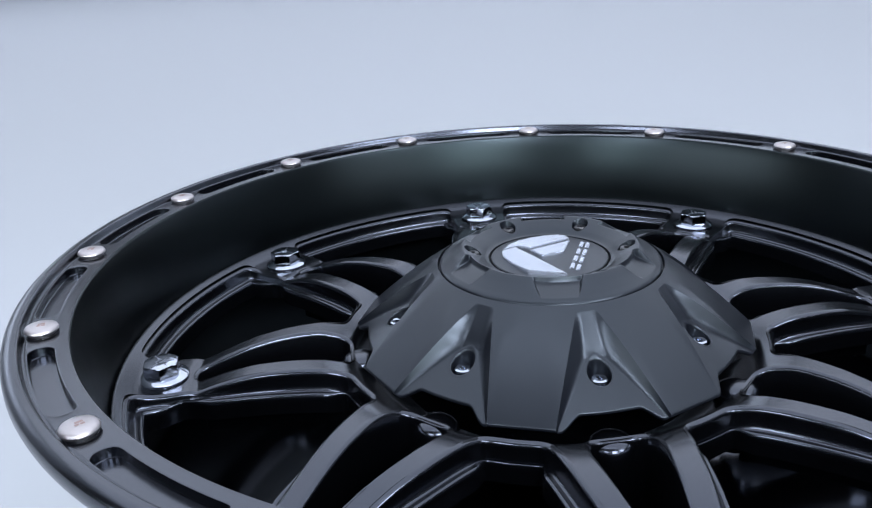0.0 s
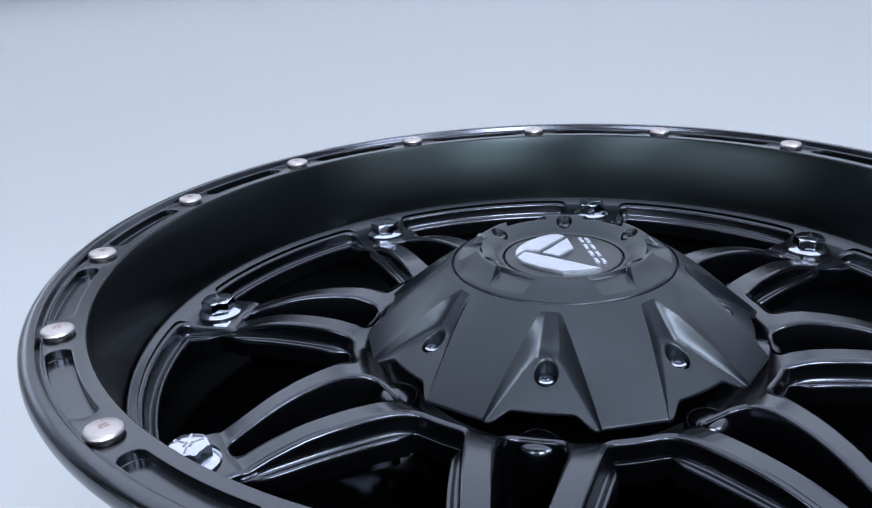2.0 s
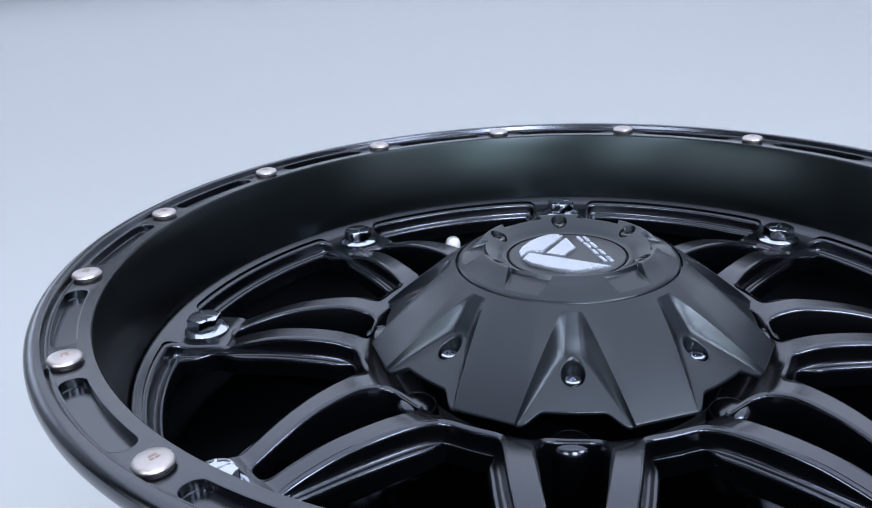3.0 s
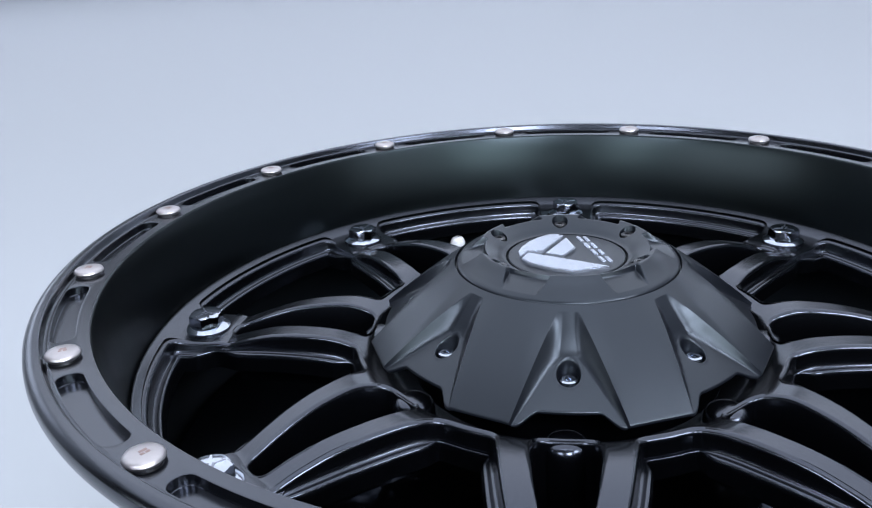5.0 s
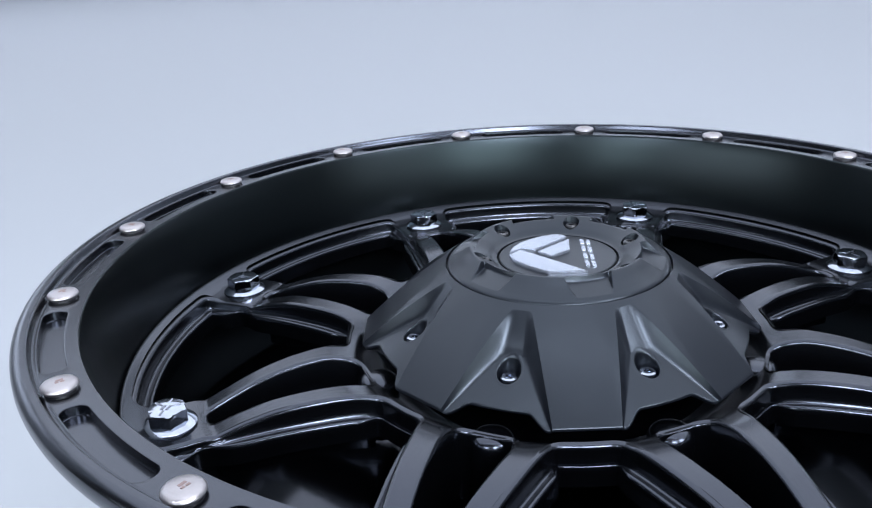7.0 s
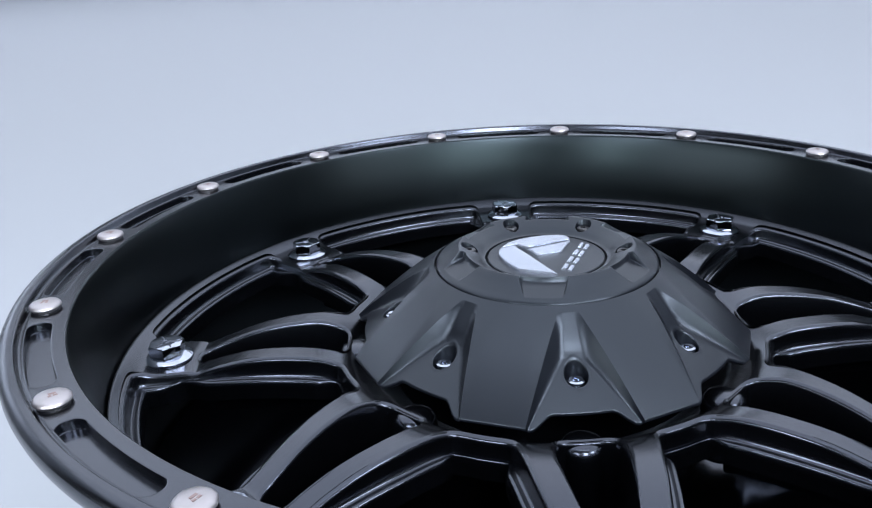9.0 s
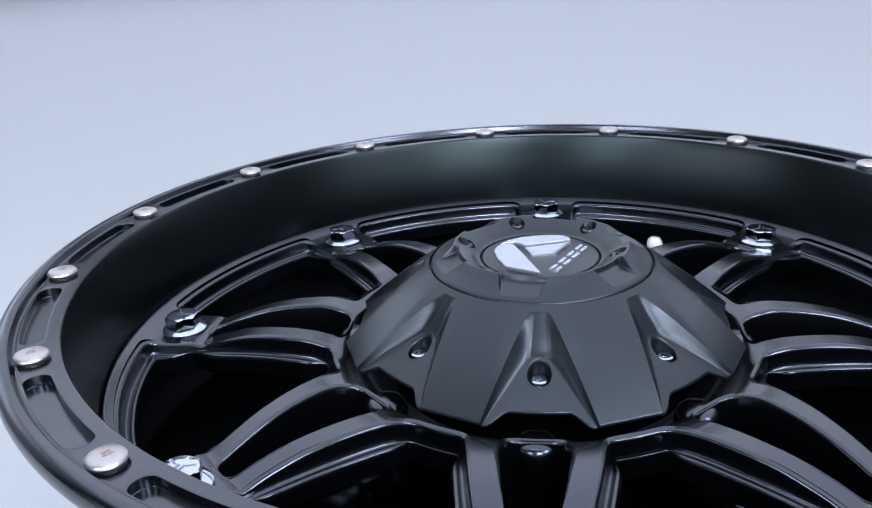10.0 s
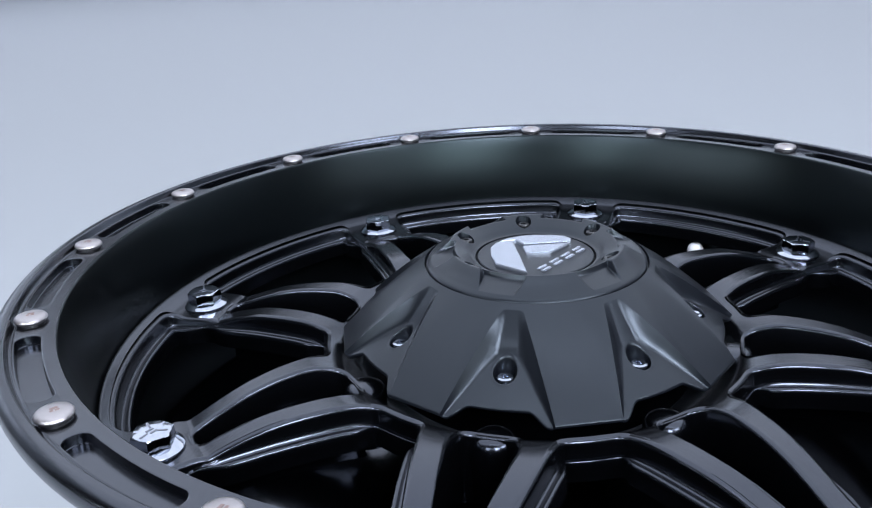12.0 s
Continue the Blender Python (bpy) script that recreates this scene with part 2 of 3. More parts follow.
    # rounded edges, walls and the lower ledge of the windows
    def skirts(loop, rings):
        for k in range(8):
            a = BOLT + k * TAU / 8
            rows = []
            for d, dz in rings:
                lp = [q + (p - q) * (ledge_share(q) if d > 0.001 else 1) for p, q in zip(inset(loop, d), loop)]
                rows.append([(*rotated(p, a), edge_height(q.length, dz) + dz) for p, q in zip(lp, loop)])
            # heights follow the edge itself
            vs = [[bm.verts.new(p) for p in row] for row in rows]
            m = len(loop)
            for r0, r1 in zip(vs, vs[1:]):
                for i in range(m):
                    j = (i + 1) % m
                    bm.faces.new((r0[i], r0[j], r1[j], r1[i]))

    skirts(window, [(-0.0027, 0.0), (-0.0018, -0.0002), (-0.0010, -0.0006), (-0.0004, -0.0012), (-0.0001, -0.0019), (0.0, -0.0028), (0.0002, -0.0080), (0.0008, -0.0098), (0.0018, -0.0105),
                    (0.0028, -0.0102), (0.0036, -0.0097), (0.0044, -0.0094), (0.0052, -0.0096), (0.0058, -0.0103), (0.0061, -0.0116), (0.0062, -0.0135), (0.0062, -0.0165), (0.0064, -0.0200)])
    skirts(slot, [(-0.0023, 0.0), (-0.0015, -0.0002), (-0.0008, -0.0006), (-0.0003, -0.0012), (0.0, -0.0022), (0.0001, -0.0120), (0.0002, -0.0380)])
    bmesh.ops.remove_doubles(bm, verts=bm.verts, dist=0.00012)
    bm.normal_update()
    normals = []
    for v in bm.verts:
        r = math.hypot(v.co.x, v.co.y)
        if abs(v.co.z - spoke_height(r)) < 0.00012:
            slope = (spoke_height(r + 0.0004) - spoke_height(r - 0.0004)) / 0.0008
            normals.append(Vector((-slope * v.co.x / r, -slope * v.co.y / r, 1)).normalized())
        else:
            normals.append(v.normal.copy())
    ob = part("spokes", bm, PAINT, wheel, "satin black cast spoke pairs with rounded edges", angle=80)
    ob.data.normals_split_custom_set_from_vertices(normals)
    return ob


def build_barrel(wheel):
    prof = [(0.2443, -0.0022), (0.2438, -0.0027), (0.2434, -0.0036), (0.2416, -0.0120), (0.2394, -0.0230), (0.2374, -0.0360), (0.2363, -0.0460), (0.2361, -0.0530), (0.2353, -0.0575),
            (0.2350, -0.0620), (0.2350, -0.075), (0.2350, -0.10), (0.2380, -0.14), (0.2430, -0.215), (0.2500, -0.2300), (0.2560, SOLE), (0.2640, SOLE),
            (0.2660, -0.2300), (0.2660, -0.2220), (0.2540, -0.2140), (0.2500, -0.20), (0.2440, -0.12), (0.2480, -0.05), (0.2520, -0.030), (0.2600, -0.0240), (0.2640, -0.0195), (0.2664, -0.0140)]
    bm = turned(prof, 256)
    bmesh.ops.reverse_faces(bm, faces=bm.faces)
    return part("barrel", bm, BARREL, wheel, "deep satin black wheel barrel", angle=60)


LIP_IN, LIP_OUT = 0.2462, 0.2614      # the flat band that holds the pockets
HALF_SECTOR = math.pi / 16


def lip_height(r):
    """The lip's flat, the groove at the foot of the bead and the rounded bead outside."""
    z = -0.0022 + 0.0038 * step(r, 0.2632, 0.2652)
    if r > 0.2672:
        t = min(1, (r - 0.2672) / 0.0052)
        z -= 0.0050 * (1 - math.sqrt(max(0, 1 - t * t)))
    return z - 0.0003 * math.exp(-((r - 0.2628) / 0.0007) ** 2)


def pocket_quarter():
    """A quarter of a pocket's edge (angle, radius), its outward normal, and the matching place on its sector's border."""
    mid, half_long, half_high, rad = 0.2558, 0.0332, 0.0056, 0.0050
    straight, flat = half_long - rad, half_high - rad
    out = []
    for i in range(24):
        x = straight * i / 24
        out.append((x / mid, flat + rad, 0.0, 1.0, x / mid, 1.0))
    for i in range(17):
        t = i / 16
        c, e = math.sin(t * math.pi / 2), math.cos(t * math.pi / 2)
        if t <= 0.5:
            border = (straight / mid + (HALF_SECTOR - straight / mid) * 2 * t, 1.0)
        else:
            border = (HALF_SECTOR, 1 - (2 * t - 1) * 0.9)
        out.append(((straight + rad * c) / mid, flat + rad * e, c, e, *border))
    out.append((half_long / mid, 0.0, 1.0, 0.0, HALF_SECTOR, 0.0))
    return out


def build_lip(wheel):
    bm = bmesh.new()
    mid = 0.2558
    quarter = pocket_quarter()
    loop = [(a, y, u, v, b, w) for a, y, u, v, b, w in quarter]
    loop += [(a, -y, u, -v, b, -w) for a, y, u, v, b, w in reversed(quarter[:-1])]
    loop += [(-a, -y, -u, -v, -b, -w) for a, y, u, v, b, w in quarter[1:]]
    loop += [(-a, y, -u, v, -b, w) for a, y, u, v, b, w in reversed(quarter[1:-1])]
    rings = ((0.00050, 0.0), (0.00020, -0.00003), (0.00003, -0.00015), (-0.00005, -0.0005), (-0.00012, -0.0041), (-0.0004, -0.0044), (-0.0012, -0.0044))
    z0 = lip_height(LIP_IN)
    rows = []
    for d, dz in reversed(rings):
        row = []
        for a, y, u, v, b, w in loop:
            t, r = a + u * d / mid, mid + y + v * d
            row.append((r * math.cos(t), r * math.sin(t), z0 + dz))
        rows.append(row[::-1])
    for f in (0.35, 0.7, 1.0):
        row = []
        for a, y, u, v, b, w in loop:
            rb = mid + (LIP_OUT - mid) * w if w > 0 else mid + (mid - LIP_IN) * w
            t0, r0 = a + u * 0.0005 / mid, mid + y + v * 0.0005
            t, r = t0 + (b - t0) * f, r0 + (rb - r0) * f
            row.append((r * math.cos(t), r * math.sin(t), z0))
        rows.append(row[::-1])
    vs = grid(bm, rows)
    bm.faces.new(vs[0])
    bm.normal_update()
    for f in bm.faces:
        if f.normal.z < -0.001:
            f.normal_flip()
    pocket = part("lip_pocket", bm, PAINT, wheel, "recessed satin black pocket in the lip", angle=40)
    pocket.matrix_basis = pose(0, 0, 0, 0, 0, math.degrees(BOLT))
    for k in range(1, 16):
        again(pocket, pose(0, 0, 0, 0, 0, math.degrees(BOLT) + 22.5 * k))
    n = 960
    around = [(math.cos(TAU * i / n), math.sin(TAU * i / n)) for i in range(n)]
    bm = bmesh.new()
    outer = [(r, lip_height(r)) for r in [LIP_OUT + 0.00030 * i for i in range(36)]]
    outer += [(0.2722, -0.0030), (0.2723, -0.0048), (0.2717, -0.0072), (0.2702, -0.0098), (0.2682, -0.0120), (0.2664, -0.0140)]
    grid(bm, [[(r * c, r * e, z) for c, e in around] for r, z in outer])
    part("lip_bead", bm, PAINT, wheel, "rounded satin black outer bead of the lip", angle=40)
    bm = bmesh.new()
    grid(bm, [[(r * c, r * e, z0) for c, e in around] for r in (0.2443, LIP_IN)])
    return part("lip_edge", bm, PAINT, wheel, "satin black inner edge of the lip", angle=40)


def build_rivets(wheel):
    bm = turned([(0.00001, 0.0036), (0.0030, 0.00355), (0.0055, 0.0033), (0.0068, 0.0028), (0.0074, 0.0020), (0.0076, 0.0015), (0.0074, 0.0010), (0.0066, 0.0006), (0.0060, -0.0012)], 32)
    first = None
    for k in range(16):
        a = BOLT + (k + 0.5) * TAU / 16
        m = pose(0.2558 * math.cos(a), 0.2558 * math.sin(a), -0.0019, 0, 0, math.degrees(a))
        if first is None:
            first = part("rivet", bm, STEEL, wheel, "domed bright steel lip rivet")
            first.matrix_basis = m
            bm = bmesh.new()
            for x, y, w, h in ((-0.0012, 0.0012, 0.0016, 0.0010), (0.0009, 0.0011, 0.0014, 0.0010), (-0.0004, -0.0006, 0.0030, 0.0012)):
                bmesh.ops.create_cube(bm, size=1, matrix=Matrix.LocRotScale((x, y, 0.00365), None, (w, h, 0.0002)))
            stamp = part("stamp", bm, STAMP, first, "small shallow stamped marks")
        else:
            o = again(first, m)
            s = stamp.copy()
            scene.collection.objects.link(s)
            s.parent = o


def build_bolts(wheel):
    first = None
    for k in range(8):
        a = BOLT + k * TAU / 8
        m = pose(0.2130 * math.cos(a), 0.2130 * math.sin(a), -0.0576, 0, 0, math.degrees(a) + (17 * k * k) % 60)
        if first is None:
            bm = turned([(0.00001, 0.0030), (0.0094, 0.0030), (0.0112, 0.0023), (0.0132, 0.0015), (0.0137, 0.0010), (0.0136, 0.0003), (0.0130, -0.0006)], 40)
            first = part("bolt", bm, CHROME, wheel, "flanged zinc-chromed hex bolt")
            first.matrix_basis = m
            bm = bmesh.new()
            rows = []
            for rad, z, soft in ((0.0102, 0.0024, 0), (0.0102, 0.0086, 0), (0.0101, 0.0090, 0.1), (0.0097, 0.0094, 0.7), (0.0090, 0.0096, 1.0), (0.0045, 0.0096, 1.0), (0.00001, 0.0096, 1)):
                row = []
                for i in range(36):
                    b = TAU * i / 36
                    d = (b % (TAU / 6)) - TAU / 12
                    hexr = rad * math.cos(TAU / 12) / math.cos(d)
                    rr = hexr * (1 - soft) + rad * 0.93 * soft
                    row.append((rr * math.cos(b), rr * math.sin(b), z))
                rows.append(row)
            grid(bm, rows)
            bmesh.ops.reverse_faces(bm, faces=bm.faces)
            kids = [part("hex_head", bm, CHROME, first, angle=20)]
            bm = bmesh.new()
            for i in range(3):
                b = TAU * i / 3 + 0.5
                bmesh.ops.create_cube(bm, size=1, matrix=pose(0.0050 * math.cos(b), 0.0050 * math.sin(b), 0.0096, 0, 0, math.degrees(b)) @ Matrix.Diagonal((0.0046, 0.0009, 0.0004, 1)))
            for x, y in ((-0.0006, 0.0012), (0.0008, -0.0010)):
                bmesh.ops.create_cube(bm, size=1, matrix=pose(x, y, 0.0096, 0, 0, 20) @ Matrix.Diagonal((0.0040, 0.0012, 0.0004, 1)))
            kids.append(part("grade_mark", bm, MARK, first, "dull raised grade marks"))
        else:
            o = again(first, m)
            for kid in kids:
                s = kid.copy()
                scene.collection.objects.link(s)
                s.parent = o


# the big faceted cover over the hub
COVER_TOP, COVER_FOOT = (0.0611, -0.0116), (0.1080, -0.0496)


APEX, KNEE, NOTCH = 0.065, 0.43, 0.868      # along the cover: a scoop's top edge, its deepest place, its cut foot


def scoop(s):
    """Half widths in degrees of a scoop's rim and of its floor."""
    s = max(s, APEX)
    r = COVER_TOP[0] + (COVER_FOOT[0] - COVER_TOP[0]) * s
    rim = 0.0052 + 0.0214 * (s - APEX) / (1 - APEX)
    floor = 0.0022 + 0.0022 * min(1.0, (s - APEX) / (KNEE - APEX)) + 0.0212 * max(0.0, s - KNEE) / (1 - KNEE)
    return math.degrees(math.asin(rim / r)), math.degrees(math.asin(min(floor, rim - 0.0006) / r))


def scoop_angles(s):
    """Angles across one eighth of the cover, denser in the scoop and aligned to its edges."""
    wide, floor = scoop(s)
    half = [floor * i / 20 for i in range(20)] + [floor + (wide - floor) * i / 16 for i in range(16)]
    half += [wide, wide + 0.12, wide + 0.35] + [wide + 0.35 + (22.15 - wide) * i / 10 for i in range(1, 10)]
    return [-22.5] + [-a for a in reversed(half[1:])] + half


def scoop_depth(s):
    """Depth of a scoop's floor below the cone: a steep channel, then a flatter facet that runs out at the foot."""
    if s < APEX:
        return 0.0
    d = min((s - APEX) / (KNEE - APEX), 1 - 0.72 * (s - KNEE) / (1 - KNEE))
    d -= 0.05 * math.exp(-((s - KNEE) / 0.045) ** 2)
    return 0.0068 * max(0.0, d)


def cover_point(s, a):
    """Place on the cover: s from the top seam to the foot, a the angle from a scoop's middle in degrees."""
    # the foot is cut back under each scoop
    cut = 1 - (1 - NOTCH) * (1 - step(abs(a), 7.6, 13.4))
    if s > 0.76:
        s = 0.76 + (s - 0.76) * (cut - 0.76) / 0.24
    r0, z0 = COVER_TOP
    r1, z1 = COVER_FOOT
    r, z = r0 + (r1 - r0) * s, z0 + (z1 - z0) * s
    z += 0.0022 * math.sin(math.pi * min(1, s)) * 0.6
    wide, floor = scoop(s)
    a_face = abs(abs(a) - 22.5)
    face = 22.5 - wide
    flat = step(s, 0.0, 0.35)
    r *= 1 + flat * (math.cos(radians(min(face, 9))) / math.cos(radians(min(a_face, 9))) - math.cos(radians(min(face, 9)))) if a_face < face else 1 + flat * (1 - math.cos(radians(min(face, 9))))
    k = min(1.0, max(0.0, (wide - abs(a)) / (wide - floor)))
    k = 0.15 * k + 0.85 * math.sin(k * math.pi / 2)
    depth = scoop_depth(s) * k
    return r - 0.64 * depth, z - 0.77 * depth


HOLE_R = 0.0852
COVER_ANGLE = radians(15.9)


def cover_surface(x, y):
    """Height of the cover at x outwards and y along from a scoop's middle."""
    r, al = math.hypot(x, y), math.degrees(math.atan2(y, x))
    lo, hi = 0.2, 1.0
    for _ in range(24):
        mid = (lo + hi) / 2
        lo, hi = (mid, hi) if cover_point(mid, al)[0] < r else (lo, mid)
    return cover_point(lo, al)[1]


def build_cover(wheel):
    ss = [0.0, 0.02, 0.045, 0.06, 0.065, 0.069, 0.073, 0.077, 0.083] + [0.095 + 0.017 * i for i in range(11)] + [0.285 + 0.0075 * i for i in range(58)] + [0.73 + 0.015 * i for i in range(17)] + [0.98, 0.99, 1.0]
    rows = []
    for s in ss:
        row = []
        for k in range(8):
            for al in scoop_angles(s):
                r, z = cover_point(s, al)
                b = COVER_ANGLE + k * TAU / 8 + radians(al)
                d = math.hypot((r - HOLE_R) / (1.22 if r < HOLE_R else 1.0), r * radians(al))
                if d < 0.0066:
                    z -= 0.0085 * step(-d, -0.0064, -0.0059)
                row.append((r * math.cos(b), r * math.sin(b), z))
        rows.append(row)
    for dr, dz in ((0.0003, -0.0003), (0.0005, -0.0008), (0.0004, -0.0015), (-0.0004, -0.0021), (-0.0020, -0.0023), (-0.0160, -0.0010)):
        row = []
        for k in range(8):
            for al in scoop_angles(1.0):
                r, z = cover_point(1.0, al)
                b = COVER_ANGLE + k * TAU / 8 + radians(al)
                row.append(((r + dr) * math.cos(b), (r + dr) * math.sin(b), z + dz))
        rows.append(row)
    bm = bmesh.new()
    rows.insert(0, [(x * 0.996, y * 0.996, z - 0.0006) for x, y, z in rows[0]])
    rows.insert(0, [(x * 0.995, y * 0.995, z - 0.0022) for x, y, z in rows[0]])
    rows.insert(0, [(x * 0.96, y * 0.96, z - 0.0002) for x, y, z in rows[0]])
    grid(bm, rows)
    cover = part("hub_cover", bm, COVER, wheel, "matte black faceted hub cover with eight scoops", angle=40)
    well = None
    for k in range(8):
        if well is None:
            bm = bmesh.new()
            rings = []
            for rad, dz in ((0.0046, -0.0085), (0.0050, -0.0060), (0.0054, -0.0010), (0.0056, -0.0002), (0.0059, 0.00012), (0.0066, 0.00016), (0.0074, -0.0002)):
                ring = []
                for i in range(40):
                    c, e = math.cos(TAU * i / 40), math.sin(TAU * i / 40)
                    c *= 1.22 if c < 0 else 1.0
                    rim = max(rad, 0.0056)
                    ring.append((HOLE_R + rad * c, rad * e, cover_surface(HOLE_R + rim * c, rim * e) + dz))
                rings.append(ring)
            grid(bm, rings)
            well = part("screw_well", bm, COVER, cover, "round sunk well of a cover screw", angle=50)
            well.matrix_basis = pose(0, 0, 0, 0, 0, math.degrees(COVER_ANGLE))
        else:
            again(well, pose(0, 0, 0, 0, 0, math.degrees(COVER_ANGLE) + 45 * k))
    first = None
    for k in range(8):
        b = COVER_ANGLE + k * TAU / 8
        mt = pose(HOLE_R * math.cos(b), HOLE_R * math.sin(b), -0.0418, 0, 0, 40 * k)
        if first is None:
            bm = turned([(0.00001, 0.0018), (0.0014, 0.0018), (0.0016, 0.0032), (0.0032, 0.0034), (0.0042, 0.0029), (0.0047, 0.0014), (0.0047, -0.002)], 24)
            first = part("cover_screw", bm, CHROME, cover, "small chromed cover screw", angle=30)
            first.matrix_basis = mt
        else:
            again(first, mt)
    return cover


CAP_SCREW = radians(5.3)


def cap_height(r, a):
    z = line(r, [(0.0330, -0.0098), (0.0348, -0.0092), (0.0380, -0.0070), (0.0420, -0.0048), (0.0455, -0.0031), (0.0472, -0.0025), (0.0482, -0.0031), (0.0520, -0.0061), (0.0560, -0.0088), (0.0592, -0.0108), (0.0600, -0.0118)])
    third = TAU / 6
    d = (a - CAP_SCREW + third / 2) % third - third / 2       # from a screw's middle
    e = third / 2 - abs(d)                                      # from a notch's middle
    x, y = e * r, r
    # notch: a scoop cut into the shoulder between two screws
    side = 1 - step(x, 0.0112 - 0.25 * (r - 0.047), 0.0128 - 0.25 * (r - 0.047))
    z -= max(0.0, z - (-0.0066 - 0.26 * (r - 0.0460))) * side * step(r, 0.0440, 0.0452)
    h = math.hypot(d * 0.0417, r - 0.0417)
    z = z * step(h, 0.0041, 0.0045) + min(z, -0.0094) * (1 - step(h, 0.0041, 0.0045))
    return z


def build_cap(cover):
    n = 1080
    rs = [0.0330 + 0.0004 * i for i in range(68)] + [0.0600]
    bm = bmesh.new()
    rows = [[(r * math.cos(TAU * i / n), r * math.sin(TAU * i / n), cap_height(r, TAU * i / n)) for i in range(n)] for r in rs]
    rows.append([(0.0600 * math.cos(TAU * i / n), 0.0600 * math.sin(TAU * i / n), -0.0140) for i in range(n)])
    rows.insert(0, [(0.0328 * math.cos(TAU * i / n), 0.0328 * math.sin(TAU * i / n), -0.0126) for i in range(n)])
    grid(bm, rows)
    part("cap_ring", bm, COVER, cover, "matte black cap ring with six notches", angle=40)
    bm = turned([(0.00001, -0.0094), (0.018, -0.0094), (0.0313, -0.0096), (0.0318, -0.0100), (0.0318, -0.0122), (0.0330, -0.0126)], 96)
    part("badge_plate", bm, COVER, cover, "round dark grey badge plate")
    first = None
    for k in range(6):
        b = CAP_SCREW + k * TAU / 6
        mt = pose(0.0417 * math.cos(b), 0.0417 * math.sin(b), -0.0078, 0, 0, 25 * k)
        if first is None:
            bm = bmesh.new()
            rows = []
            for i, (r, z, hx) in enumerate(((0.00001, 0.0004, 0), (0.0014, 0.0004, 1), (0.0015, 0.0017, 1), (0.0022, 0.0018, 0), (0.0032, 0.0016, 0), (0.0036, 0.0010, 0), (0.0036, -0.002, 0))):
                rows.append([(r * math.cos(TAU * j / 24), r * math.sin(TAU * j / 24), z) for j in range(24)])
            grid(bm, rows)
            first = part("cap_screw", bm, BLACK_STEEL, cover, "black socket-head cap screw", angle=30)
            first.matrix_basis = mt
        else:
            again(first, mt)

    def plate(name, pts, z0, z1, label):
        bm = bmesh.new()
        vs = [bm.verts.new((x, y, z1)) for x, y in pts]
        f = bm.faces.new(vs)
        f.normal_update()
        if f.normal.z < 0:
            f.normal_flip()
        ext = bmesh.ops.extrude_face_region(bm, geom=[f])
        for v in [g for g in ext["geom"] if isinstance(g, bmesh.types.BMVert)]:
            v.co.z = z1
        for v in vs:
            v.co.z = z0
        bmesh.ops.recalc_face_normals(bm, faces=bm.faces)
        top = [e for e in bm.edges if all(abs(v.co.z - z1) < 1e-6 for v in e.verts)]
        bmesh.ops.bevel(bm, geom=top, offset=0.0004, segments=2, affect="EDGES")
        part(name, bm, SILVER, cover, label, angle=25)

    plate("emblem", [(-0.0250, -0.0051), (-0.0259, 0.0029), (-0.0188, 0.0089), (-0.0093, -0.0033), (0.0092, -0.0288), (-0.0110, -0.0251), (-0.0193, -0.0153)], -0.0100, -0.0077, "silver raised emblem shape")
    plate("emblem", [(-0.0254, 0.0055), (-0.0225, 0.0131), (-0.0173, 0.0192), (-0.0110, 0.0235), (-0.0028, 0.0272), (0.0046, 0.0285), (0.0092, 0.0267), (0.0110, 0.0225), (-0.0108, 0.0075), (-0.0178, 0.0111)], -0.0100, -0.0077, "silver raised emblem shape")
    plate("emblem", [(-0.0101, 0.0047), (0.0114, 0.0199), (0.0078, 0.0035), (-0.0038, -0.0033)], -0.0100, -0.0079, "silver raised emblem shape")
    # the row of letters under the emblem, as plain slanted bars
    p0, p1 = Vector((0.0128, -0.0228)), Vector((0.0203, 0.0199))
    along = (p1 - p0).normalized()
    across = Vector((-along.y, along.x)) * -1
    for k in range(4):
        c = p0 + (p1 - p0) * ((k + 0.5) / 4)
        w, h, sl = 0.0040, 0.0011, 0.0005
        for side in (-0.0017, 0.0017):
            e = c + across * side - along * side * 0.35
            q = [e - along * (w - sl) + across * h, e + along * (w - sl) * 0.9 + across * h, e + along * (w + sl) * 0.9 - across * h, e - along * (w - sl * 0.4) - across * h]
            plate("letter_bar", [(v.x, v.y) for v in q], -0.0100, -0.0084, "small silver bar of a lettered row")


def build_lug_bosses(wheel):
    """Rounded ends of the lug bores, seen in the slots below the cover's edge."""
    first = None
    for k in range(8):
        a = BOLT + k * TAU / 8
        m = pose(0.1066 * math.cos(a), 0.1066 * math.sin(a), -0.0562, 0, 0, math.degrees(a))
        if first is None:
            bm = turned([(0.00001, 0.0), (0.0050, -0.0002), (0.0076, -0.0009), (0.0094, -0.0022), (0.0104, -0.0042), (0.0108, -0.0070), (0.0109, -0.0130), (0.0109, -0.0340)], 40)
            first = part("lug_boss", bm, PAINT, wheel, "gloss black rounded lug boss")
            first.matrix_basis = m
        else:
            again(first, m)


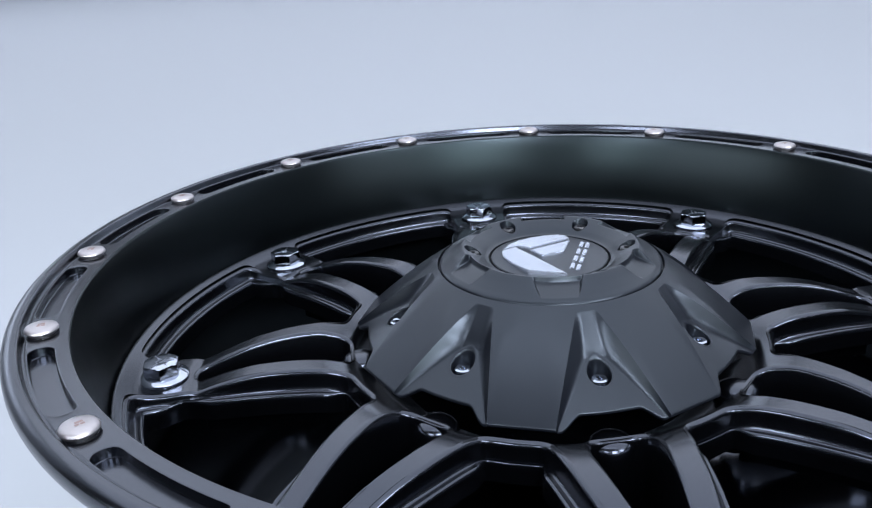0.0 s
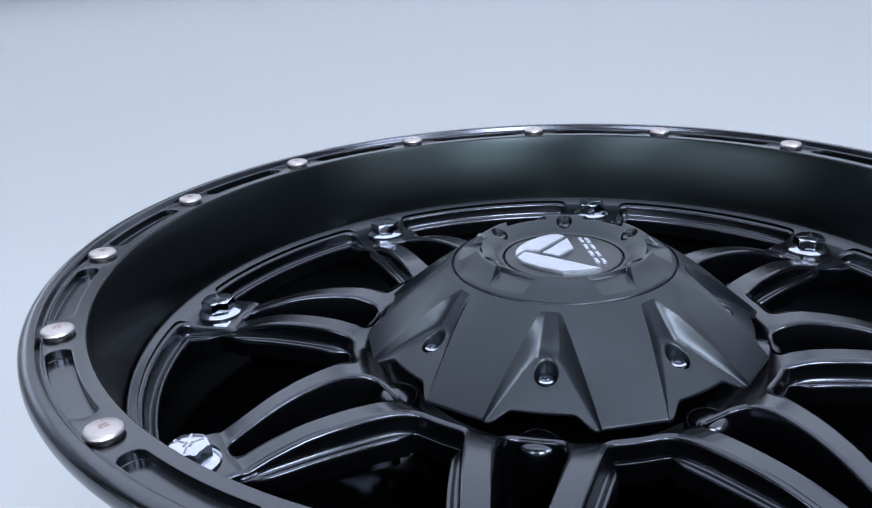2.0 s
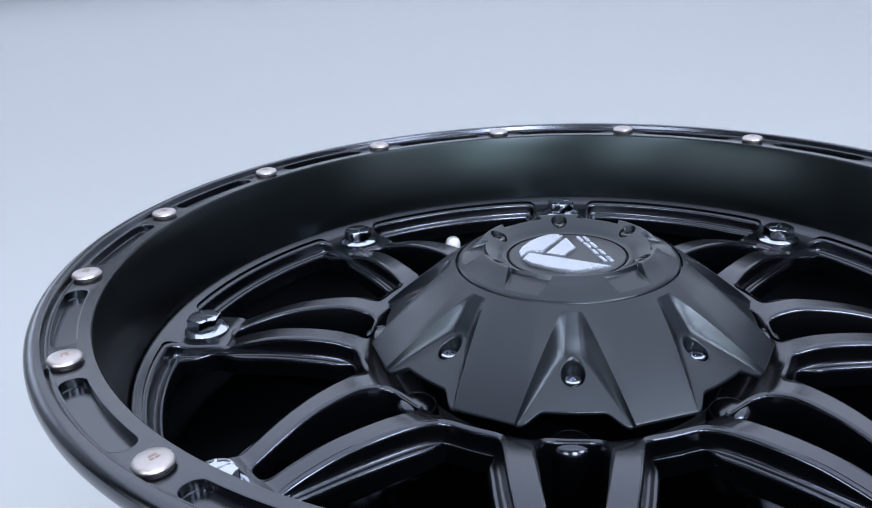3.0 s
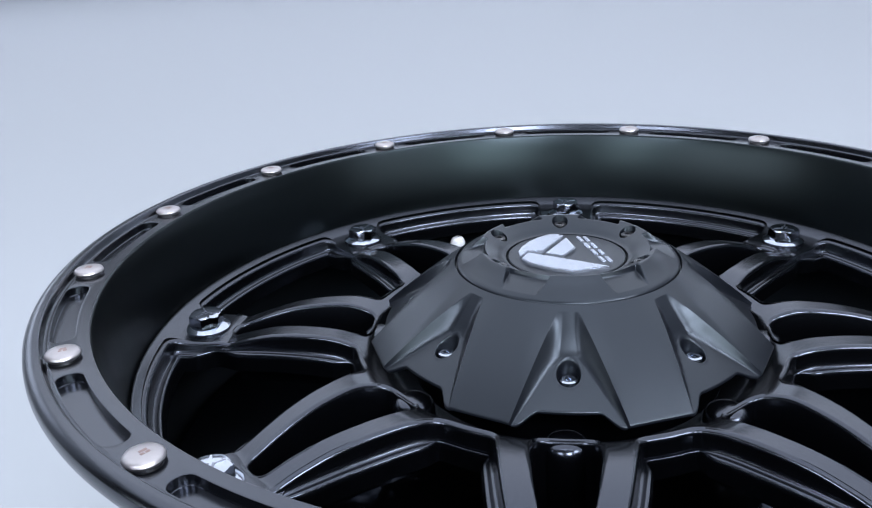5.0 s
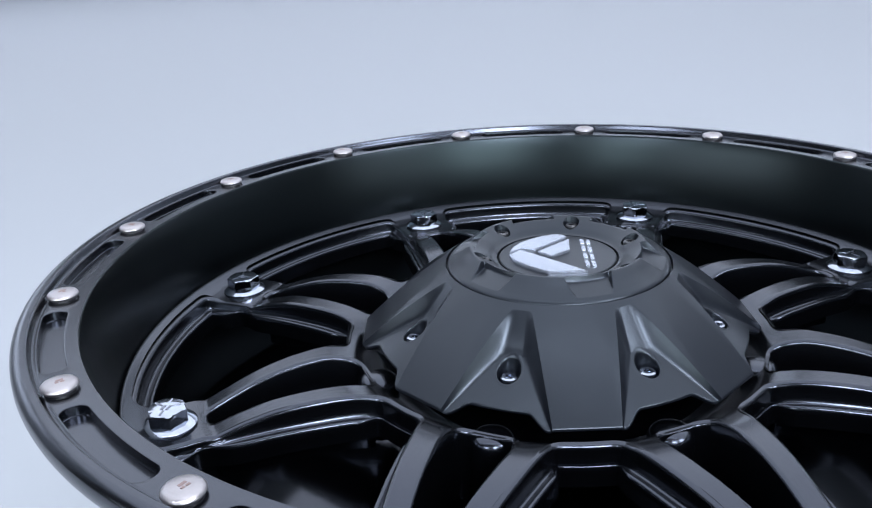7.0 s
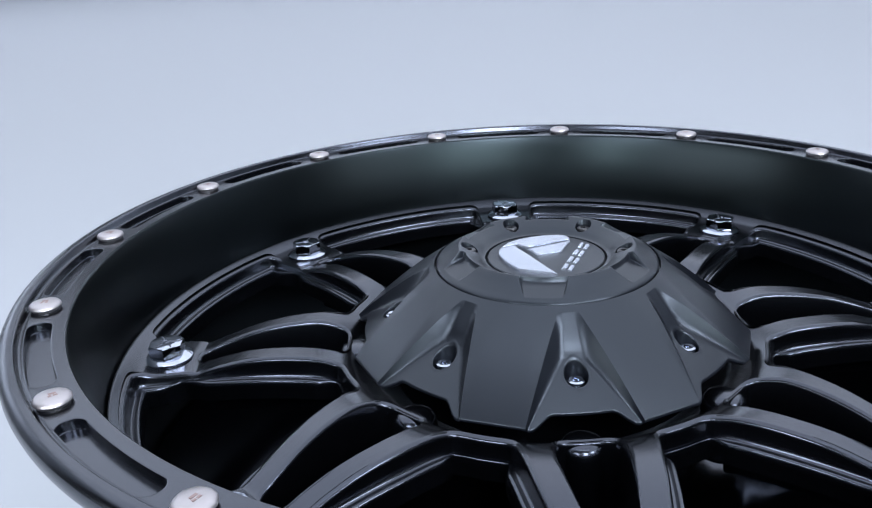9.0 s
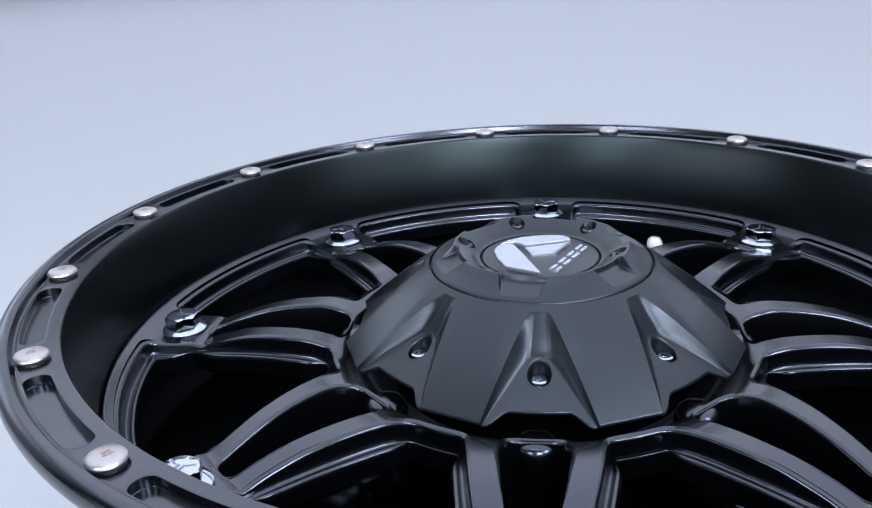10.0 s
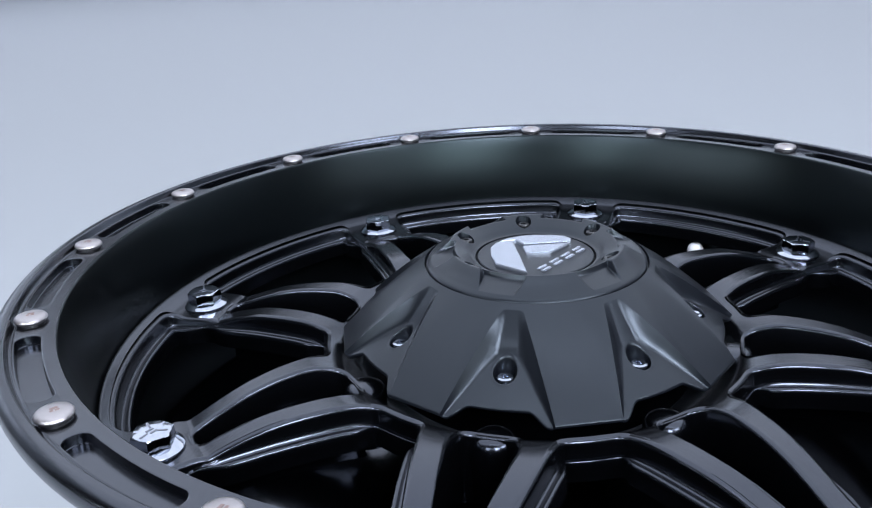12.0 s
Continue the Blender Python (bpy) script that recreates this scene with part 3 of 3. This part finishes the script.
def build_backing(wheel):
    """A polished disc closes the barrel behind the spokes."""
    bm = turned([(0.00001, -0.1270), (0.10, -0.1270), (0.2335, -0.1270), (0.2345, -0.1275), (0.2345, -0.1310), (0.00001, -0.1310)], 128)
    part("hub_plate", turned([(0.00001, -0.0730), (0.0700, -0.0730), (0.0860, -0.0735), (0.0860, -0.0900), (0.00001, -0.0900)], 96), PAINT, wheel, "flat black mounting plate under the hub cover", angle=30)
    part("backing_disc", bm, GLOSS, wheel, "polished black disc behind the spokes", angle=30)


def build_valve(wheel):
    b = radians(82.9)
    bm = turned([(0.00001, 0.0300), (0.0030, 0.0296), (0.0050, 0.0278), (0.0060, 0.0250), (0.0061, 0.0140), (0.0040, 0.0135), (0.0040, 0.0), (0.0060, -0.001), (0.0060, -0.006)], 24)
    v = part("valve_stem", bm, WHITE, wheel, "valve stem with a white plastic cap")
    v.matrix_basis = pose(0.2285 * math.cos(b), 0.2285 * math.sin(b), -0.1045, 0, 0, math.degrees(b)) @ pose(0, 0, 0, 0, -12, 0)


def build_wheel():
    wheel = new("alloy_wheel")
    tagged(wheel, "satin black alloy truck wheel lying face up on its turntable", "wheel")
    build_barrel(wheel)
    build_lip(wheel)
    build_spokes(wheel)
    build_rivets(wheel)
    build_bolts(wheel)
    cover = build_cover(wheel)
    build_cap(cover)
    build_lug_bosses(wheel)
    build_backing(wheel)
    build_valve(wheel)
    return wheel


def build_turntable():
    table = tagged(new("turntable"), "low round black turntable under the wheel", "turntable")
    top = Z0 + SOLE
    part("platter", turned([(0.00001, top), (0.280, top), (0.283, top - 0.002), (0.283, 0.010), (0.278, 0.008), (0.2, 0.008)], 96), RUBBER, table)
    part("base", turned([(0.2, 0.009), (0.262, 0.009), (0.265, 0.007), (0.265, 0.0)], 96), RUBBER, table)


build_studio()
build_turntable()
WHEEL = build_wheel()

# seconds and the wheel's turn in degrees
TURNS = [(0.0, 0.0), (0.5, 6.86), (1.0, 12.89), (1.5, 18.21), (2.0, 23.21), (2.5, 27.21), (3.0, 30.16), (3.5, 31.9), (4.0, 32.5), (4.5, 31.5),
         (5.0, 29.01), (5.5, 25.79), (6.0, 21.97), (6.5, 17.78), (7.0, 13.36), (7.5, 8.8), (8.0, 4.0), (8.5, -1.0), (9.0, -6.06), (9.5, -11.13),
         (10.0, -15.58), (10.5, -19.46), (11.0, -22.45), (11.5, -24.19), (12.0, -24.64)]
OFF = (-0.0014, -0.0186)   # the wheel's centre lies a little off the turntable's axis


def motions():
    rows = []
    for t, d in TURNS:
        c, s = math.cos(radians(d)), math.sin(radians(d))
        rows.append((t, pose(OFF[0] * c - OFF[1] * s, OFF[0] * s + OFF[1] * c, Z0, 0, 0, d)))
    walk(WHEEL, rows)


motions()
